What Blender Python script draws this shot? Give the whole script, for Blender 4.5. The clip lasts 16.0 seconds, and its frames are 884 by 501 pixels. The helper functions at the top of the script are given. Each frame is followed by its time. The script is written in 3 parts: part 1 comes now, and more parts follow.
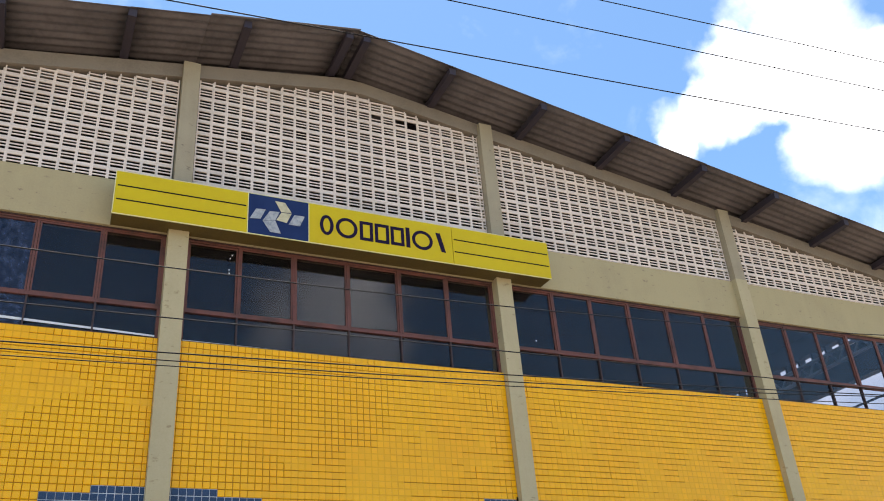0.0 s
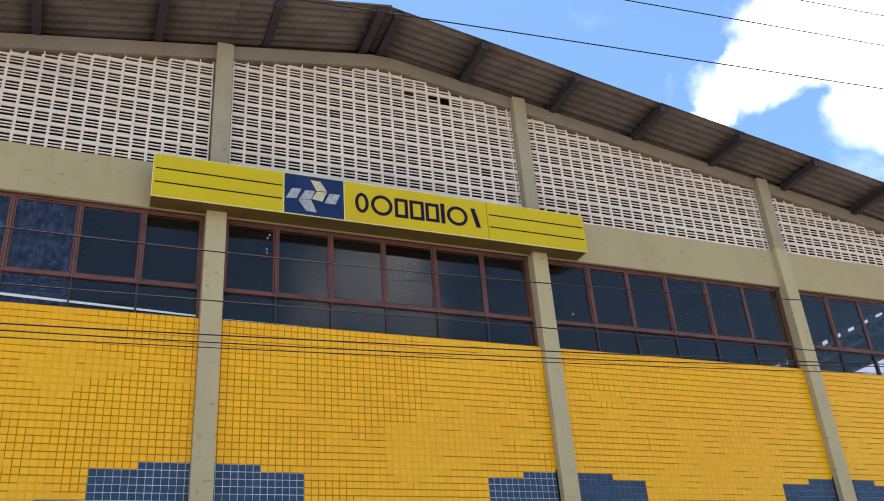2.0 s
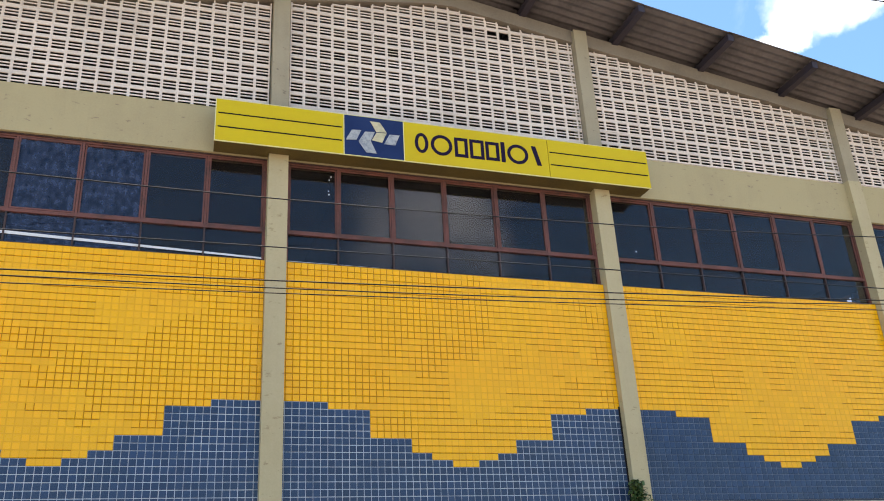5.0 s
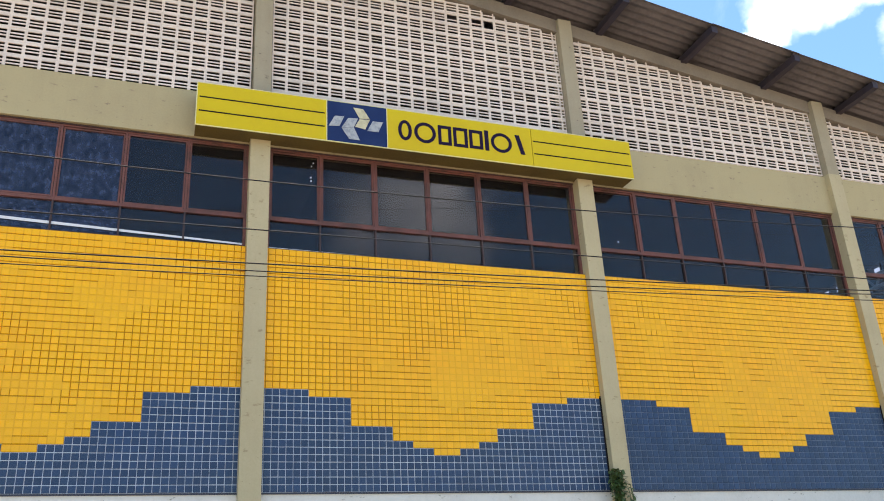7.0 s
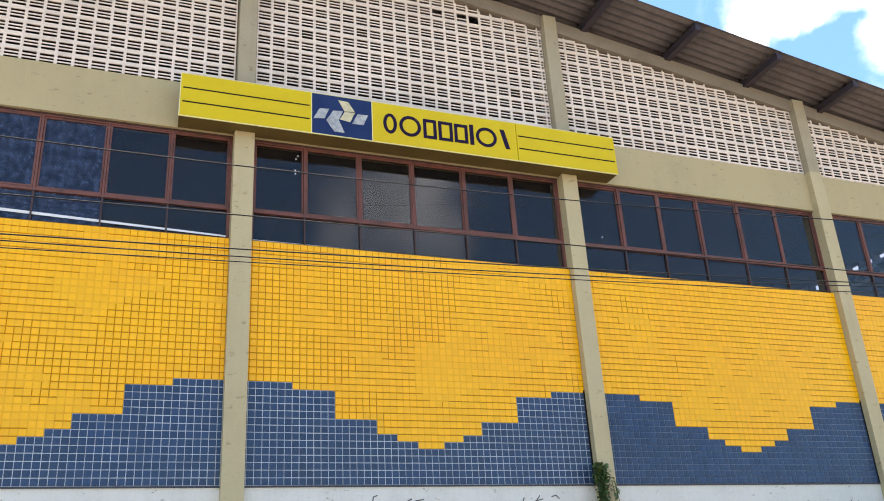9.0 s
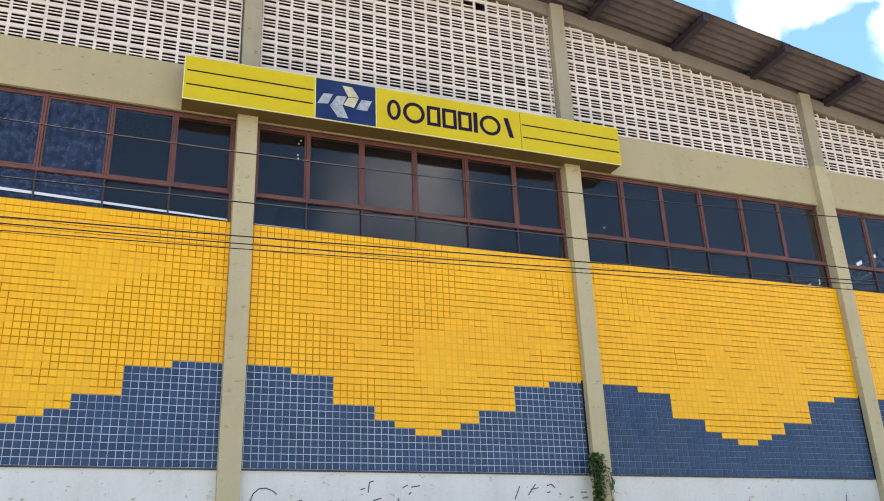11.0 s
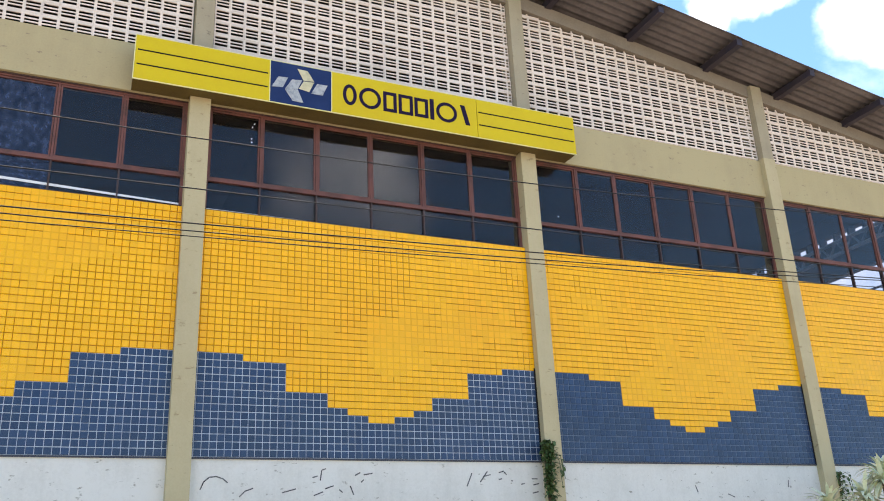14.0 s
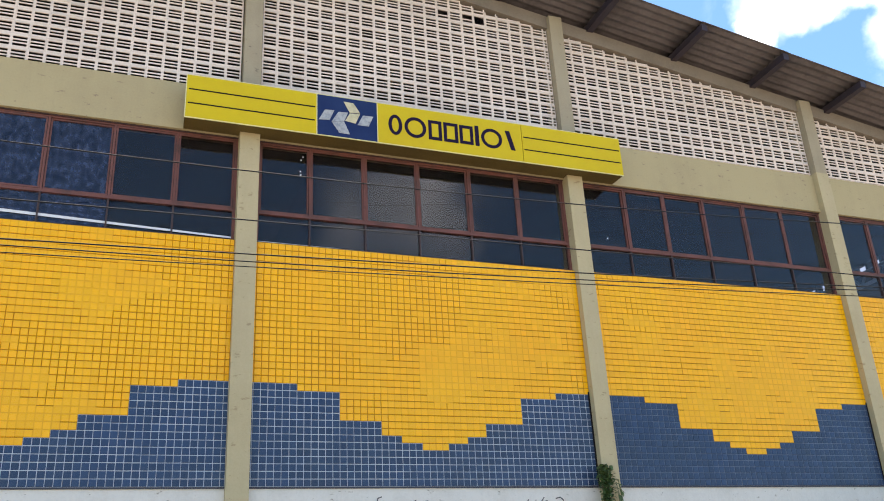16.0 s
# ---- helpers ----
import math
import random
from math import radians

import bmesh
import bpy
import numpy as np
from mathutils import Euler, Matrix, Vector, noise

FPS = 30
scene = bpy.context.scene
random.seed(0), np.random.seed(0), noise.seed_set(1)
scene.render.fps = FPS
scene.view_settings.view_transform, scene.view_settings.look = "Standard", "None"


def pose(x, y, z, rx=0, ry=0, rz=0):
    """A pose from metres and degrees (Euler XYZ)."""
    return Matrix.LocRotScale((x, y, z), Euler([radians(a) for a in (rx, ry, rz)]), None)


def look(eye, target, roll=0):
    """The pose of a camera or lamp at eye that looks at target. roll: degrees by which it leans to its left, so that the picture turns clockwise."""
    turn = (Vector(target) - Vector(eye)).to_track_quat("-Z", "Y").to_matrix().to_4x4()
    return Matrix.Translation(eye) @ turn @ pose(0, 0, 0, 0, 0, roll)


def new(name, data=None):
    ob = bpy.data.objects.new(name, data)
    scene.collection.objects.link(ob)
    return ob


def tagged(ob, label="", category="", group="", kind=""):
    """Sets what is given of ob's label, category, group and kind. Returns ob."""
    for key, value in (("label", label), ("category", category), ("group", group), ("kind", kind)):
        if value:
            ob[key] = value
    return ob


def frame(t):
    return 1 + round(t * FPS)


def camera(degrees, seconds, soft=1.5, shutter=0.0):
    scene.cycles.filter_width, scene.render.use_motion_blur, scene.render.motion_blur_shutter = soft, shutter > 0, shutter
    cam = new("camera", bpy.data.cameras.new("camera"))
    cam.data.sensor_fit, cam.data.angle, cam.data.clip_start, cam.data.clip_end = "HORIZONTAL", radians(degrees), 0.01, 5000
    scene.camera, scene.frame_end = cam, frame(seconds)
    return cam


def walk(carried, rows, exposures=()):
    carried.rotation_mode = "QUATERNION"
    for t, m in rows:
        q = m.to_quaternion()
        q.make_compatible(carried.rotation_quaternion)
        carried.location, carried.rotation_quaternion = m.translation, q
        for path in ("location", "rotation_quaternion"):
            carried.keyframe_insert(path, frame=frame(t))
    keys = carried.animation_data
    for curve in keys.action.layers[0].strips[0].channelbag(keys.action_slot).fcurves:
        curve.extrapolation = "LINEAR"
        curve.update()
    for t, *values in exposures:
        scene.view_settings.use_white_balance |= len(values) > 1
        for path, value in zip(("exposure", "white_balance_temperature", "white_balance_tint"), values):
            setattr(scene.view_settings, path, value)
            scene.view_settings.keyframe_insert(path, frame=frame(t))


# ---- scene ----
cam = camera(53.4, 16.0, soft=1.0)
PATH = [
    (0, (-1.784, -12.036, 1.522), (-0.991, -10.473, 2.486), -4.8),
    (0.5, (-1.799, -12.005, 1.499), (-1.029, -10.409, 2.425), -4.6),
    (1, (-1.809, -12.016, 1.533), (-1.068, -10.401, 2.45), -4.5),
    (1.5, (-1.776, -12.061, 1.557), (-1.038, -10.446, 2.477), -4.8),
    (2, (-1.788, -12.097, 1.556), (-1.063, -10.473, 2.47), -4.5),
    (2.5, (-1.806, -12.081, 1.607), (-1.103, -10.454, 2.534), -4.2),
    (3, (-1.822, -12.063, 1.578), (-1.144, -10.435, 2.521), -4.4),
    (3.5, (-1.777, -12.096, 1.577), (-1.102, -10.46, 2.509), -4.1),
    (4, (-1.814, -12.036, 1.487), (-1.185, -10.385, 2.424), -3.6),
    (4.5, (-1.818, -12.044, 1.522), (-1.237, -10.32, 2.352), -3.5),
    (5, (-1.76, -12.156, 1.627), (-1.156, -10.42, 2.415), -3.2),
    (7.5, (-1.78, -12.05, 1.55), (-1.127, -10.321, 2.314), -3.3),
    (8, (-1.753, -12.056, 1.488), (-1.118, -10.316, 2.242), -4.3),
    (8.5, (-1.845, -11.962, 1.549), (-1.168, -10.246, 2.32), -3.6),
    (9, (-1.825, -11.964, 1.481), (-1.134, -10.253, 2.253), -3.5),
    (11.5, (-1.765, -12.048, 1.577), (-1.073, -10.321, 2.312), -1.7),
    (12, (-1.762, -12.077, 1.628), (-1.055, -10.357, 2.363), -1.5),
    (12.5, (-1.789, -12.024, 1.582), (-1.088, -10.303, 2.321), -1.4),
    (13, (-1.798, -12.037, 1.587), (-1.076, -10.322, 2.32), -0.8),
    (13.5, (-1.786, -12.018, 1.544), (-1.065, -10.298, 2.266), -1.4),
    (14, (-1.819, -11.975, 1.6), (-1.029, -10.276, 2.3), -2.7),
    (14.5, (-1.819, -11.962, 1.572), (-1.009, -10.278, 2.286), -2.4),
    (15, (-1.826, -11.962, 1.569), (-1.033, -10.29, 2.329), -2.7),
    (15.5, (-1.758, -12.079, 1.56), (-1.058, -10.378, 2.345), -3.6),
    (16, (-1.804, -12.004, 1.539), (-1.127, -10.285, 2.306), -3.2),
]
EXPOSURES = [(0.0, 0.96, 6850, 13), (3.9, 0.93, 6850, 13), (4.6, 1.12, 6850, 13), (7.5, 1.26, 6850, 13), (9.0, 1.38, 6850, 13), (14.5, 1.38, 6850, 13), (16.0, 1.22, 6850, 13)]
walk(cam, [(t, look(e, g, r)) for t, e, g, r in PATH], EXPOSURES)

# ---- world, sun, exposure ----
SUN_EL, SUN_AZ = 74.0, 12.0     # high, behind the hall: the front lies in open shade
world = bpy.data.worlds.new("world")
scene.world = world
world.use_nodes = True
wn, wl = world.node_tree.nodes, world.node_tree.links
for n in list(wn):
    wn.remove(n)


def wmath(op, a, b=None, clamp=False):
    n = wn.new("ShaderNodeMath")
    n.operation, n.use_clamp = op, clamp
    for k, v in enumerate((a, b)):
        if v is None:
            continue
        if isinstance(v, (int, float)):
            n.inputs[k].default_value = v
        else:
            wl.new(v, n.inputs[k])
    return n.outputs[0]


w_out = wn.new("ShaderNodeOutputWorld")
w_bg = wn.new("ShaderNodeBackground")
w_sky = wn.new("ShaderNodeTexSky")
w_sky.sky_type, w_sky.sun_disc = "NISHITA", False
w_sky.sun_elevation, w_sky.sun_rotation = radians(SUN_EL), radians(SUN_AZ)
w_sky.air_density, w_sky.dust_density, w_sky.ozone_density = 1.0, 0.25, 1.0
w_co = wn.new("ShaderNodeTexCoord")
w_noise = wn.new("ShaderNodeTexNoise")
w_noise.inputs["Scale"].default_value, w_noise.inputs["Detail"].default_value = 6.5, 8.0
w_noise.inputs["Roughness"].default_value, w_noise.inputs["Distortion"].default_value = 0.56, 0.25
wl.new(w_co.outputs["Generated"], w_noise.inputs["Vector"])
w_warp = wn.new("ShaderNodeTexNoise")
w_warp.inputs["Scale"].default_value, w_warp.inputs["Detail"].default_value, w_warp.inputs["Roughness"].default_value = 8.0, 7.0, 0.5
wl.new(w_co.outputs["Generated"], w_warp.inputs["Vector"])
w_off = wn.new("ShaderNodeVectorMath")
w_off.operation = "MULTIPLY_ADD"
wl.new(w_warp.outputs["Color"], w_off.inputs[0])
w_off.inputs[1].default_value, w_off.inputs[2].default_value = (0.15, 0.15, 0.15), (-0.075, -0.075, -0.075)
w_dir = wn.new("ShaderNodeVectorMath")
wl.new(w_co.outputs["Generated"], w_dir.inputs[0])
wl.new(w_off.outputs["Vector"], w_dir.inputs[1])
w_unit = wn.new("ShaderNodeVectorMath")
w_unit.operation = "NORMALIZE"
wl.new(w_dir.outputs["Vector"], w_unit.inputs[0])
cover = wmath("MULTIPLY", wmath("SUBTRACT", w_noise.outputs["Fac"], 0.5), 2.0)
# banks of cumulus: direction, half width (as a cosine span), weight
# the last six are out of view, added to brighten front, side window and tiles
CLOUD_BANKS = [((0.657, 0.458, 0.599), 0.0047, 1.0), ((0.628, 0.512, 0.586), 0.0026, 1.0), ((0.606, 0.560, 0.565), 0.0016, 1.0), ((0.597, 0.587, 0.547), 0.00039, 0.9),
               ((0.695, 0.465, 0.549), 0.0036, 1.0), ((0.712, 0.497, 0.496), 0.0016, 1.0), ((0.576, 0.609, 0.546), 0.00013, 0.9), ((0.325, -0.84, 0.437), 0.0042, 0.88),
               ((0.215, -0.88, 0.42), 0.003, 0.45), ((-0.5, -0.70, 0.52), 0.10, 0.7), ((-0.85, 0.1, 0.5), 0.08, 0.7), ((0.85, -0.3, 0.35), 0.05, 0.6), ((0.1, -0.45, 0.9), 0.05, 0.6), ((0.76, 0.55, 0.33), 0.02, 0.8), ((0.38, -0.89, 0.24), 0.014, 0.6)]
for d, span, weight in CLOUD_BANKS:
    dot = wn.new("ShaderNodeVectorMath")
    dot.operation = "DOT_PRODUCT"
    wl.new(w_unit.outputs["Vector"], dot.inputs[0])
    dot.inputs[1].default_value = Vector(d).normalized()
    near = wmath("DIVIDE", wmath("SUBTRACT", dot.outputs["Value"], 1.0 - span), span, True)
    cover = wmath("ADD", cover, wmath("MULTIPLY", near, weight))
amount = wmath("MULTIPLY", wmath("SUBTRACT", cover, 0.16), 0.95, True)
w_mix = wn.new("ShaderNodeMix")
w_mix.data_type = "RGBA"
wl.new(wmath("POWER", amount, 1.35), w_mix.inputs["Factor"])
w_tint = wn.new("ShaderNodeMix")
w_tint.data_type, w_tint.blend_type = "RGBA", "MULTIPLY"
w_tint.inputs["Factor"].default_value = 1.0
w_tint.inputs["B"].default_value = (0.73, 0.97, 1.09, 1)      # a clear tropical blue
wl.new(w_sky.outputs["Color"], w_tint.inputs["A"])
wl.new(w_tint.outputs["Result"], w_mix.inputs["A"])
w_mix.inputs["B"].default_value = (12.5, 13.0, 13.6, 1)
wl.new(w_mix.outputs["Result"], w_bg.inputs["Color"])
w_bg.inputs["Strength"].default_value = 0.11
wl.new(w_bg.outputs["Background"], w_out.inputs["Surface"])

sun = new("sun", bpy.data.lights.new("sun", "SUN"))
sun.data.energy, sun.data.angle, sun.data.color = 5.0, radians(0.53), (1.0, 0.92, 0.80)
sun_dir = Vector((math.sin(radians(SUN_AZ)) * math.cos(radians(SUN_EL)), math.cos(radians(SUN_AZ)) * math.cos(radians(SUN_EL)), math.sin(radians(SUN_EL))))
sun.matrix_world = look(sun_dir * 60, (0, 0, 0))


# ---- materials ----
def material(name, base, rough=0.6, metal=0.0, second=None, grain=40.0, stain=1.2, amount=0.25, bump=0.15, spec=0.5, streak=0.0, island=0.0, coat=0.0, dist=0.004, spots=0.0):
    """A surface in real-world size: two-scale variation towards a second colour, fine relief, and piece-by-piece change."""
    m = bpy.data.materials.new(name)
    m.use_nodes = True
    nt = m.node_tree
    bsdf = nt.nodes["Principled BSDF"]
    bsdf.inputs["Metallic"].default_value = metal
    bsdf.inputs["Specular IOR Level"].default_value = spec
    bsdf.inputs["Coat Weight"].default_value = coat
    bsdf.inputs["Coat Roughness"].default_value = 0.08
    geo = nt.nodes.new("ShaderNodeNewGeometry")

    def noise_at(scale, detail, stretch=None):
        n = nt.nodes.new("ShaderNodeTexNoise")
        n.inputs["Scale"].default_value, n.inputs["Detail"].default_value, n.inputs["Roughness"].default_value = scale, detail, 0.62
        if stretch:
            mp = nt.nodes.new("ShaderNodeMapping")
            mp.inputs["Scale"].default_value = stretch
            nt.links.new(geo.outputs["Position"], mp.inputs["Vector"])
            nt.links.new(mp.outputs["Vector"], n.inputs["Vector"])
        else:
            nt.links.new(geo.outputs["Position"], n.inputs["Vector"])
        return n.outputs["Fac"]

    def calc(op, a, b, clamp=False):
        n = nt.nodes.new("ShaderNodeMath")
        n.operation, n.use_clamp = op, clamp
        for k, v in enumerate((a, b)):
            if isinstance(v, (int, float)):
                n.inputs[k].default_value = v
            else:
                nt.links.new(v, n.inputs[k])
        return n.outputs[0]

    fine, broad = noise_at(grain, 5), noise_at(stain, 6)
    mask = calc("ADD", calc("MULTIPLY", calc("SUBTRACT", fine, 0.5), 1.2), calc("MULTIPLY", calc("SUBTRACT", broad, 0.42), 2.6))
    if streak:
        mask = calc("ADD", mask, calc("MULTIPLY", calc("SUBTRACT", noise_at(1.0, 5, (7.0, 7.0, 0.5)), 0.5), streak))
    mask = calc("MULTIPLY", mask, amount * 2.0, True)
    if spots:
        chips = calc("MULTIPLY", calc("SUBTRACT", noise_at(6.5, 4, (1.0, 1.0, 2.2)), 0.69 - spots), 14.0, True)
        mask = calc("ADD", mask, calc("MULTIPLY", chips, 1.4), False)
        mask = calc("MINIMUM", mask, 1.5)
    mix = nt.nodes.new("ShaderNodeMix")
    mix.data_type, mix.clamp_factor = "RGBA", False
    nt.links.new(mask, mix.inputs["Factor"])
    mix.inputs["A"].default_value = (*base, 1)
    mix.inputs["B"].default_value = (*(second or [c * 0.6 for c in base]), 1)
    colour = mix.outputs["Result"]
    if island:
        info = nt.nodes.new("ShaderNodeObjectInfo")
        both = calc("FRACT", calc("ADD", calc("MULTIPLY", info.outputs["Random"], 7.31), geo.outputs["Random Per Island"]), 0)
        hsv = nt.nodes.new("ShaderNodeHueSaturation")
        nt.links.new(colour, hsv.inputs["Color"])
        nt.links.new(calc("ADD", calc("MULTIPLY", both, island), 1.0 - island / 2), hsv.inputs["Value"])
        colour = hsv.outputs["Color"]
    nt.links.new(colour, bsdf.inputs["Base Color"])
    nt.links.new(calc("ADD", calc("MULTIPLY", calc("SUBTRACT", fine, 0.5), 0.25), calc("ADD", calc("MULTIPLY", mask, 0.12), rough), True), bsdf.inputs["Roughness"])
    if bump:
        bp = nt.nodes.new("ShaderNodeBump")
        bp.inputs["Strength"].default_value, bp.inputs["Distance"].default_value = bump, dist
        nt.links.new(calc("ADD", fine, calc("MULTIPLY", broad, 2.0)), bp.inputs["Height"])
        nt.links.new(bp.outputs["Normal"], bsdf.inputs["Normal"])
    return m


def glass_material():
    m = bpy.data.materials.new("window glass")
    m.use_nodes = True
    nt = m.node_tree
    bsdf = nt.nodes["Principled BSDF"]
    bsdf.inputs["Base Color"].default_value = (0.42, 0.40, 0.43, 1)
    bsdf.inputs["Transmission Weight"].default_value = 0.988     # a thin film of dust
    bsdf.inputs["Roughness"].default_value = 0.0
    bsdf.inputs["IOR"].default_value = 1.42
    return m


M_TILE_Y = material("yellow glazed tile", (0.93, 0.487, 0.004), 0.28, spec=0.38, second=(0.90, 0.37, 0.004), grain=60, stain=0.5, amount=0.3, bump=0.06, island=0.10)
M_TILE_B = material("blue glazed tile", (0.027, 0.056, 0.126), 0.24, spec=0.3, second=(0.026, 0.052, 0.092), grain=60, stain=0.7, amount=0.4, bump=0.06, island=0.30)
M_GROUT_Y = material("deep ochre joint", (0.38, 0.150, 0.003), 0.9, second=(0.60, 0.26, 0.004), grain=7, stain=2.0, amount=0.45)
M_CLOGGED = material("paint-clogged yellow joint", (0.85, 0.42, 0.004), 0.35, spec=0.3, second=(0.74, 0.33, 0.004), grain=12, stain=1.6, amount=0.6, bump=0.2)
M_GROUT_B = material("white joint", (0.50, 0.55, 0.62), 0.9, second=(0.10, 0.14, 0.21), grain=40, stain=0.9, amount=0.4)
M_GROUT_SOILED = material("soiled grey joint", (0.15, 0.19, 0.26), 0.9, second=(0.07, 0.10, 0.15), grain=40, stain=0.9, amount=0.6)
M_PILLAR = material("khaki painted concrete", (0.49, 0.42, 0.25), 0.75, second=(0.38, 0.31, 0.18), grain=45, stain=0.9, amount=0.3, streak=1.0, bump=0.35, spots=0.06)
M_POST = material("weathered grey khaki concrete", (0.385, 0.335, 0.23), 0.8, second=(0.26, 0.22, 0.155), grain=45, stain=0.9, amount=0.35, streak=1.0, bump=0.35, spots=0.04)
M_BEAM = material("khaki painted plaster", (0.45, 0.38, 0.212), 0.8, second=(0.34, 0.28, 0.17), grain=35, stain=0.7, amount=0.3, streak=0.9, bump=0.35, spots=0.07)
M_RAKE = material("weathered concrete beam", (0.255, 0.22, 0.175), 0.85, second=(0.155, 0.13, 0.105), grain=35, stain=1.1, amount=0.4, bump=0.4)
M_DARK_TRIM = material("dark blue grey trim", (0.035, 0.042, 0.065), 0.7, second=(0.06, 0.06, 0.07), grain=40, amount=0.3)
M_BLOCK = material("cream painted concrete block", (0.79, 0.695, 0.615), 0.8, second=(0.46, 0.40, 0.35), grain=50, stain=0.9, amount=0.28, streak=0.7, bump=0.3, island=0.16)
M_PLINTH = material("white limewashed plaster", (0.70, 0.69, 0.64), 0.85, second=(0.45, 0.44, 0.39), grain=30, stain=1.0, amount=0.25, streak=0.9, bump=0.4, spots=0.06)
M_SHEET = material("fibre cement sheet", (0.142, 0.125, 0.126), 0.9, second=(0.075, 0.065, 0.066), grain=12, stain=1.3, amount=0.55, bump=0.4)
M_PURLIN = material("dark painted steel", (0.030, 0.024, 0.038), 0.7, second=(0.05, 0.035, 0.032), grain=60, stain=2, amount=0.3)
M_FRAME = material("rust red painted steel", (0.165, 0.058, 0.045), 0.6, second=(0.075, 0.038, 0.033), grain=40, stain=3.5, amount=0.6, bump=0.2)
# Darker frame red for bottom rail, lower mullions and head bar.
M_FRAME_DARK = material("darker red steel", (0.055, 0.028, 0.026), 0.6, second=(0.03, 0.018, 0.018), grain=60, stain=3, amount=0.4, bump=0.2)
M_GLASS = glass_material()
# Two panes of the first bay: blue mottled base, less transmission.
M_MOTTLED = glass_material()
M_MOTTLED.name = "mottled blue window glass"
M_MOTTLED.node_tree.nodes["Principled BSDF"].inputs["Transmission Weight"].default_value = 0.45
mottle_noise = M_MOTTLED.node_tree.nodes.new("ShaderNodeTexNoise")
mottle_noise.inputs["Scale"].default_value, mottle_noise.inputs["Detail"].default_value = 9.0, 6.0
mottle_ramp = M_MOTTLED.node_tree.nodes.new("ShaderNodeValToRGB")
mottle_ramp.color_ramp.elements[0].position, mottle_ramp.color_ramp.elements[0].color = 0.40, (0.022, 0.030, 0.060, 1)
mottle_ramp.color_ramp.elements[1].position, mottle_ramp.color_ramp.elements[1].color = 0.62, (0.070, 0.095, 0.175, 1)
M_MOTTLED.node_tree.links.new(mottle_noise.outputs["Fac"], mottle_ramp.inputs["Fac"])
M_MOTTLED.node_tree.links.new(mottle_ramp.outputs["Color"], M_MOTTLED.node_tree.nodes["Principled BSDF"].inputs["Base Color"])
# Hall inside: near-black bases stand in for the unlit space.
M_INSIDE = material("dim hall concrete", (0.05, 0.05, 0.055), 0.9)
M_WALL_BACK = material("plaster darkened as unlit", (0.06, 0.055, 0.05), 0.9)
M_LINING_UNLIT = material("roof lining darkened as unlit", (0.030, 0.027, 0.025), 0.95)
M_SIGN_Y = material("yellow sign sheet", (0.64, 0.49, 0.003), 0.40, spec=0.3, second=(0.58, 0.41, 0.004), grain=30, stain=1.6, amount=0.35, bump=0.04)
M_SIGN_EDGE = material("pale yellow trim", (0.78, 0.74, 0.35), 0.45, grain=60, amount=0.2, bump=0.05)
# Sign underside: its shade is put into this dark base colour.
M_SIGN_UNDER = material("sign back sheet darkened for shade", (0.125, 0.088, 0.020), 0.7, second=(0.07, 0.05, 0.018), grain=60, amount=0.4)
M_SIGN_B = material("deep blue sign sheet", (0.008, 0.022, 0.095), 0.45, spec=0.25, second=(0.02, 0.045, 0.14), grain=80, stain=2, amount=0.3, bump=0.04)
M_MARK = material("dark violet lettering sheet", (0.016, 0.008, 0.034), 0.5, spec=0.12, grain=80, amount=0.2, bump=0.0)
M_PALE = material("pale grey printed sheet", (0.42, 0.44, 0.45), 0.5, second=(0.14, 0.17, 0.22), grain=45, stain=14, amount=0.5, bump=0.0)
M_CREAM = material("cream printed sheet", (0.62, 0.57, 0.36), 0.5, second=(0.34, 0.31, 0.20), grain=55, stain=9, amount=0.4, bump=0.0)
M_LINE = material("black stripe", (0.012, 0.010, 0.009), 0.6, spec=0.12, grain=60, amount=0.2, bump=0.0)
M_CABLE = material("weathered cable sheath", (0.006, 0.006, 0.007), 0.75, spec=0.25, second=(0.016, 0.016, 0.018), grain=20, stain=3, amount=0.3, bump=0.0)
M_SPRAY = material("faded dark spray paint", (0.06, 0.06, 0.065), 0.8, second=(0.25, 0.25, 0.25), grain=50, stain=4, amount=0.4, bump=0.0)
M_LEAF = material("dark green leaf", (0.055, 0.105, 0.026), 0.55, second=(0.105, 0.135, 0.042), grain=25, stain=5, amount=0.4, island=0.6)
M_VARIEG = material("cream and green leaf", (0.74, 0.76, 0.55), 0.45, second=(0.30, 0.42, 0.14), grain=30, stain=7, amount=0.28, island=0.25)
M_STEM = material("brown bark", (0.12, 0.085, 0.055), 0.9, grain=50, bump=0.6)
M_GROUND = material("worn paving and asphalt", (0.31, 0.255, 0.195), 0.9, second=(0.20, 0.165, 0.13), grain=30, stain=0.4, amount=0.4, bump=0.4)
M_WHITE = material("white painted steel", (0.75, 0.77, 0.80), 0.5, grain=50, amount=0.2, bump=0.1)


# ---- mesh tools ----
def box(bm, x0, x1, y0, y1, z0, z1):
    v = [bm.verts.new(p) for p in ((x0, y0, z0), (x1, y0, z0), (x1, y1, z0), (x0, y1, z0), (x0, y0, z1), (x1, y0, z1), (x1, y1, z1), (x0, y1, z1))]
    for f in ((0, 3, 2, 1), (4, 5, 6, 7), (0, 1, 5, 4), (1, 2, 6, 5), (2, 3, 7, 6), (3, 0, 4, 7)):
        bm.faces.new([v[k] for k in f])
    return v


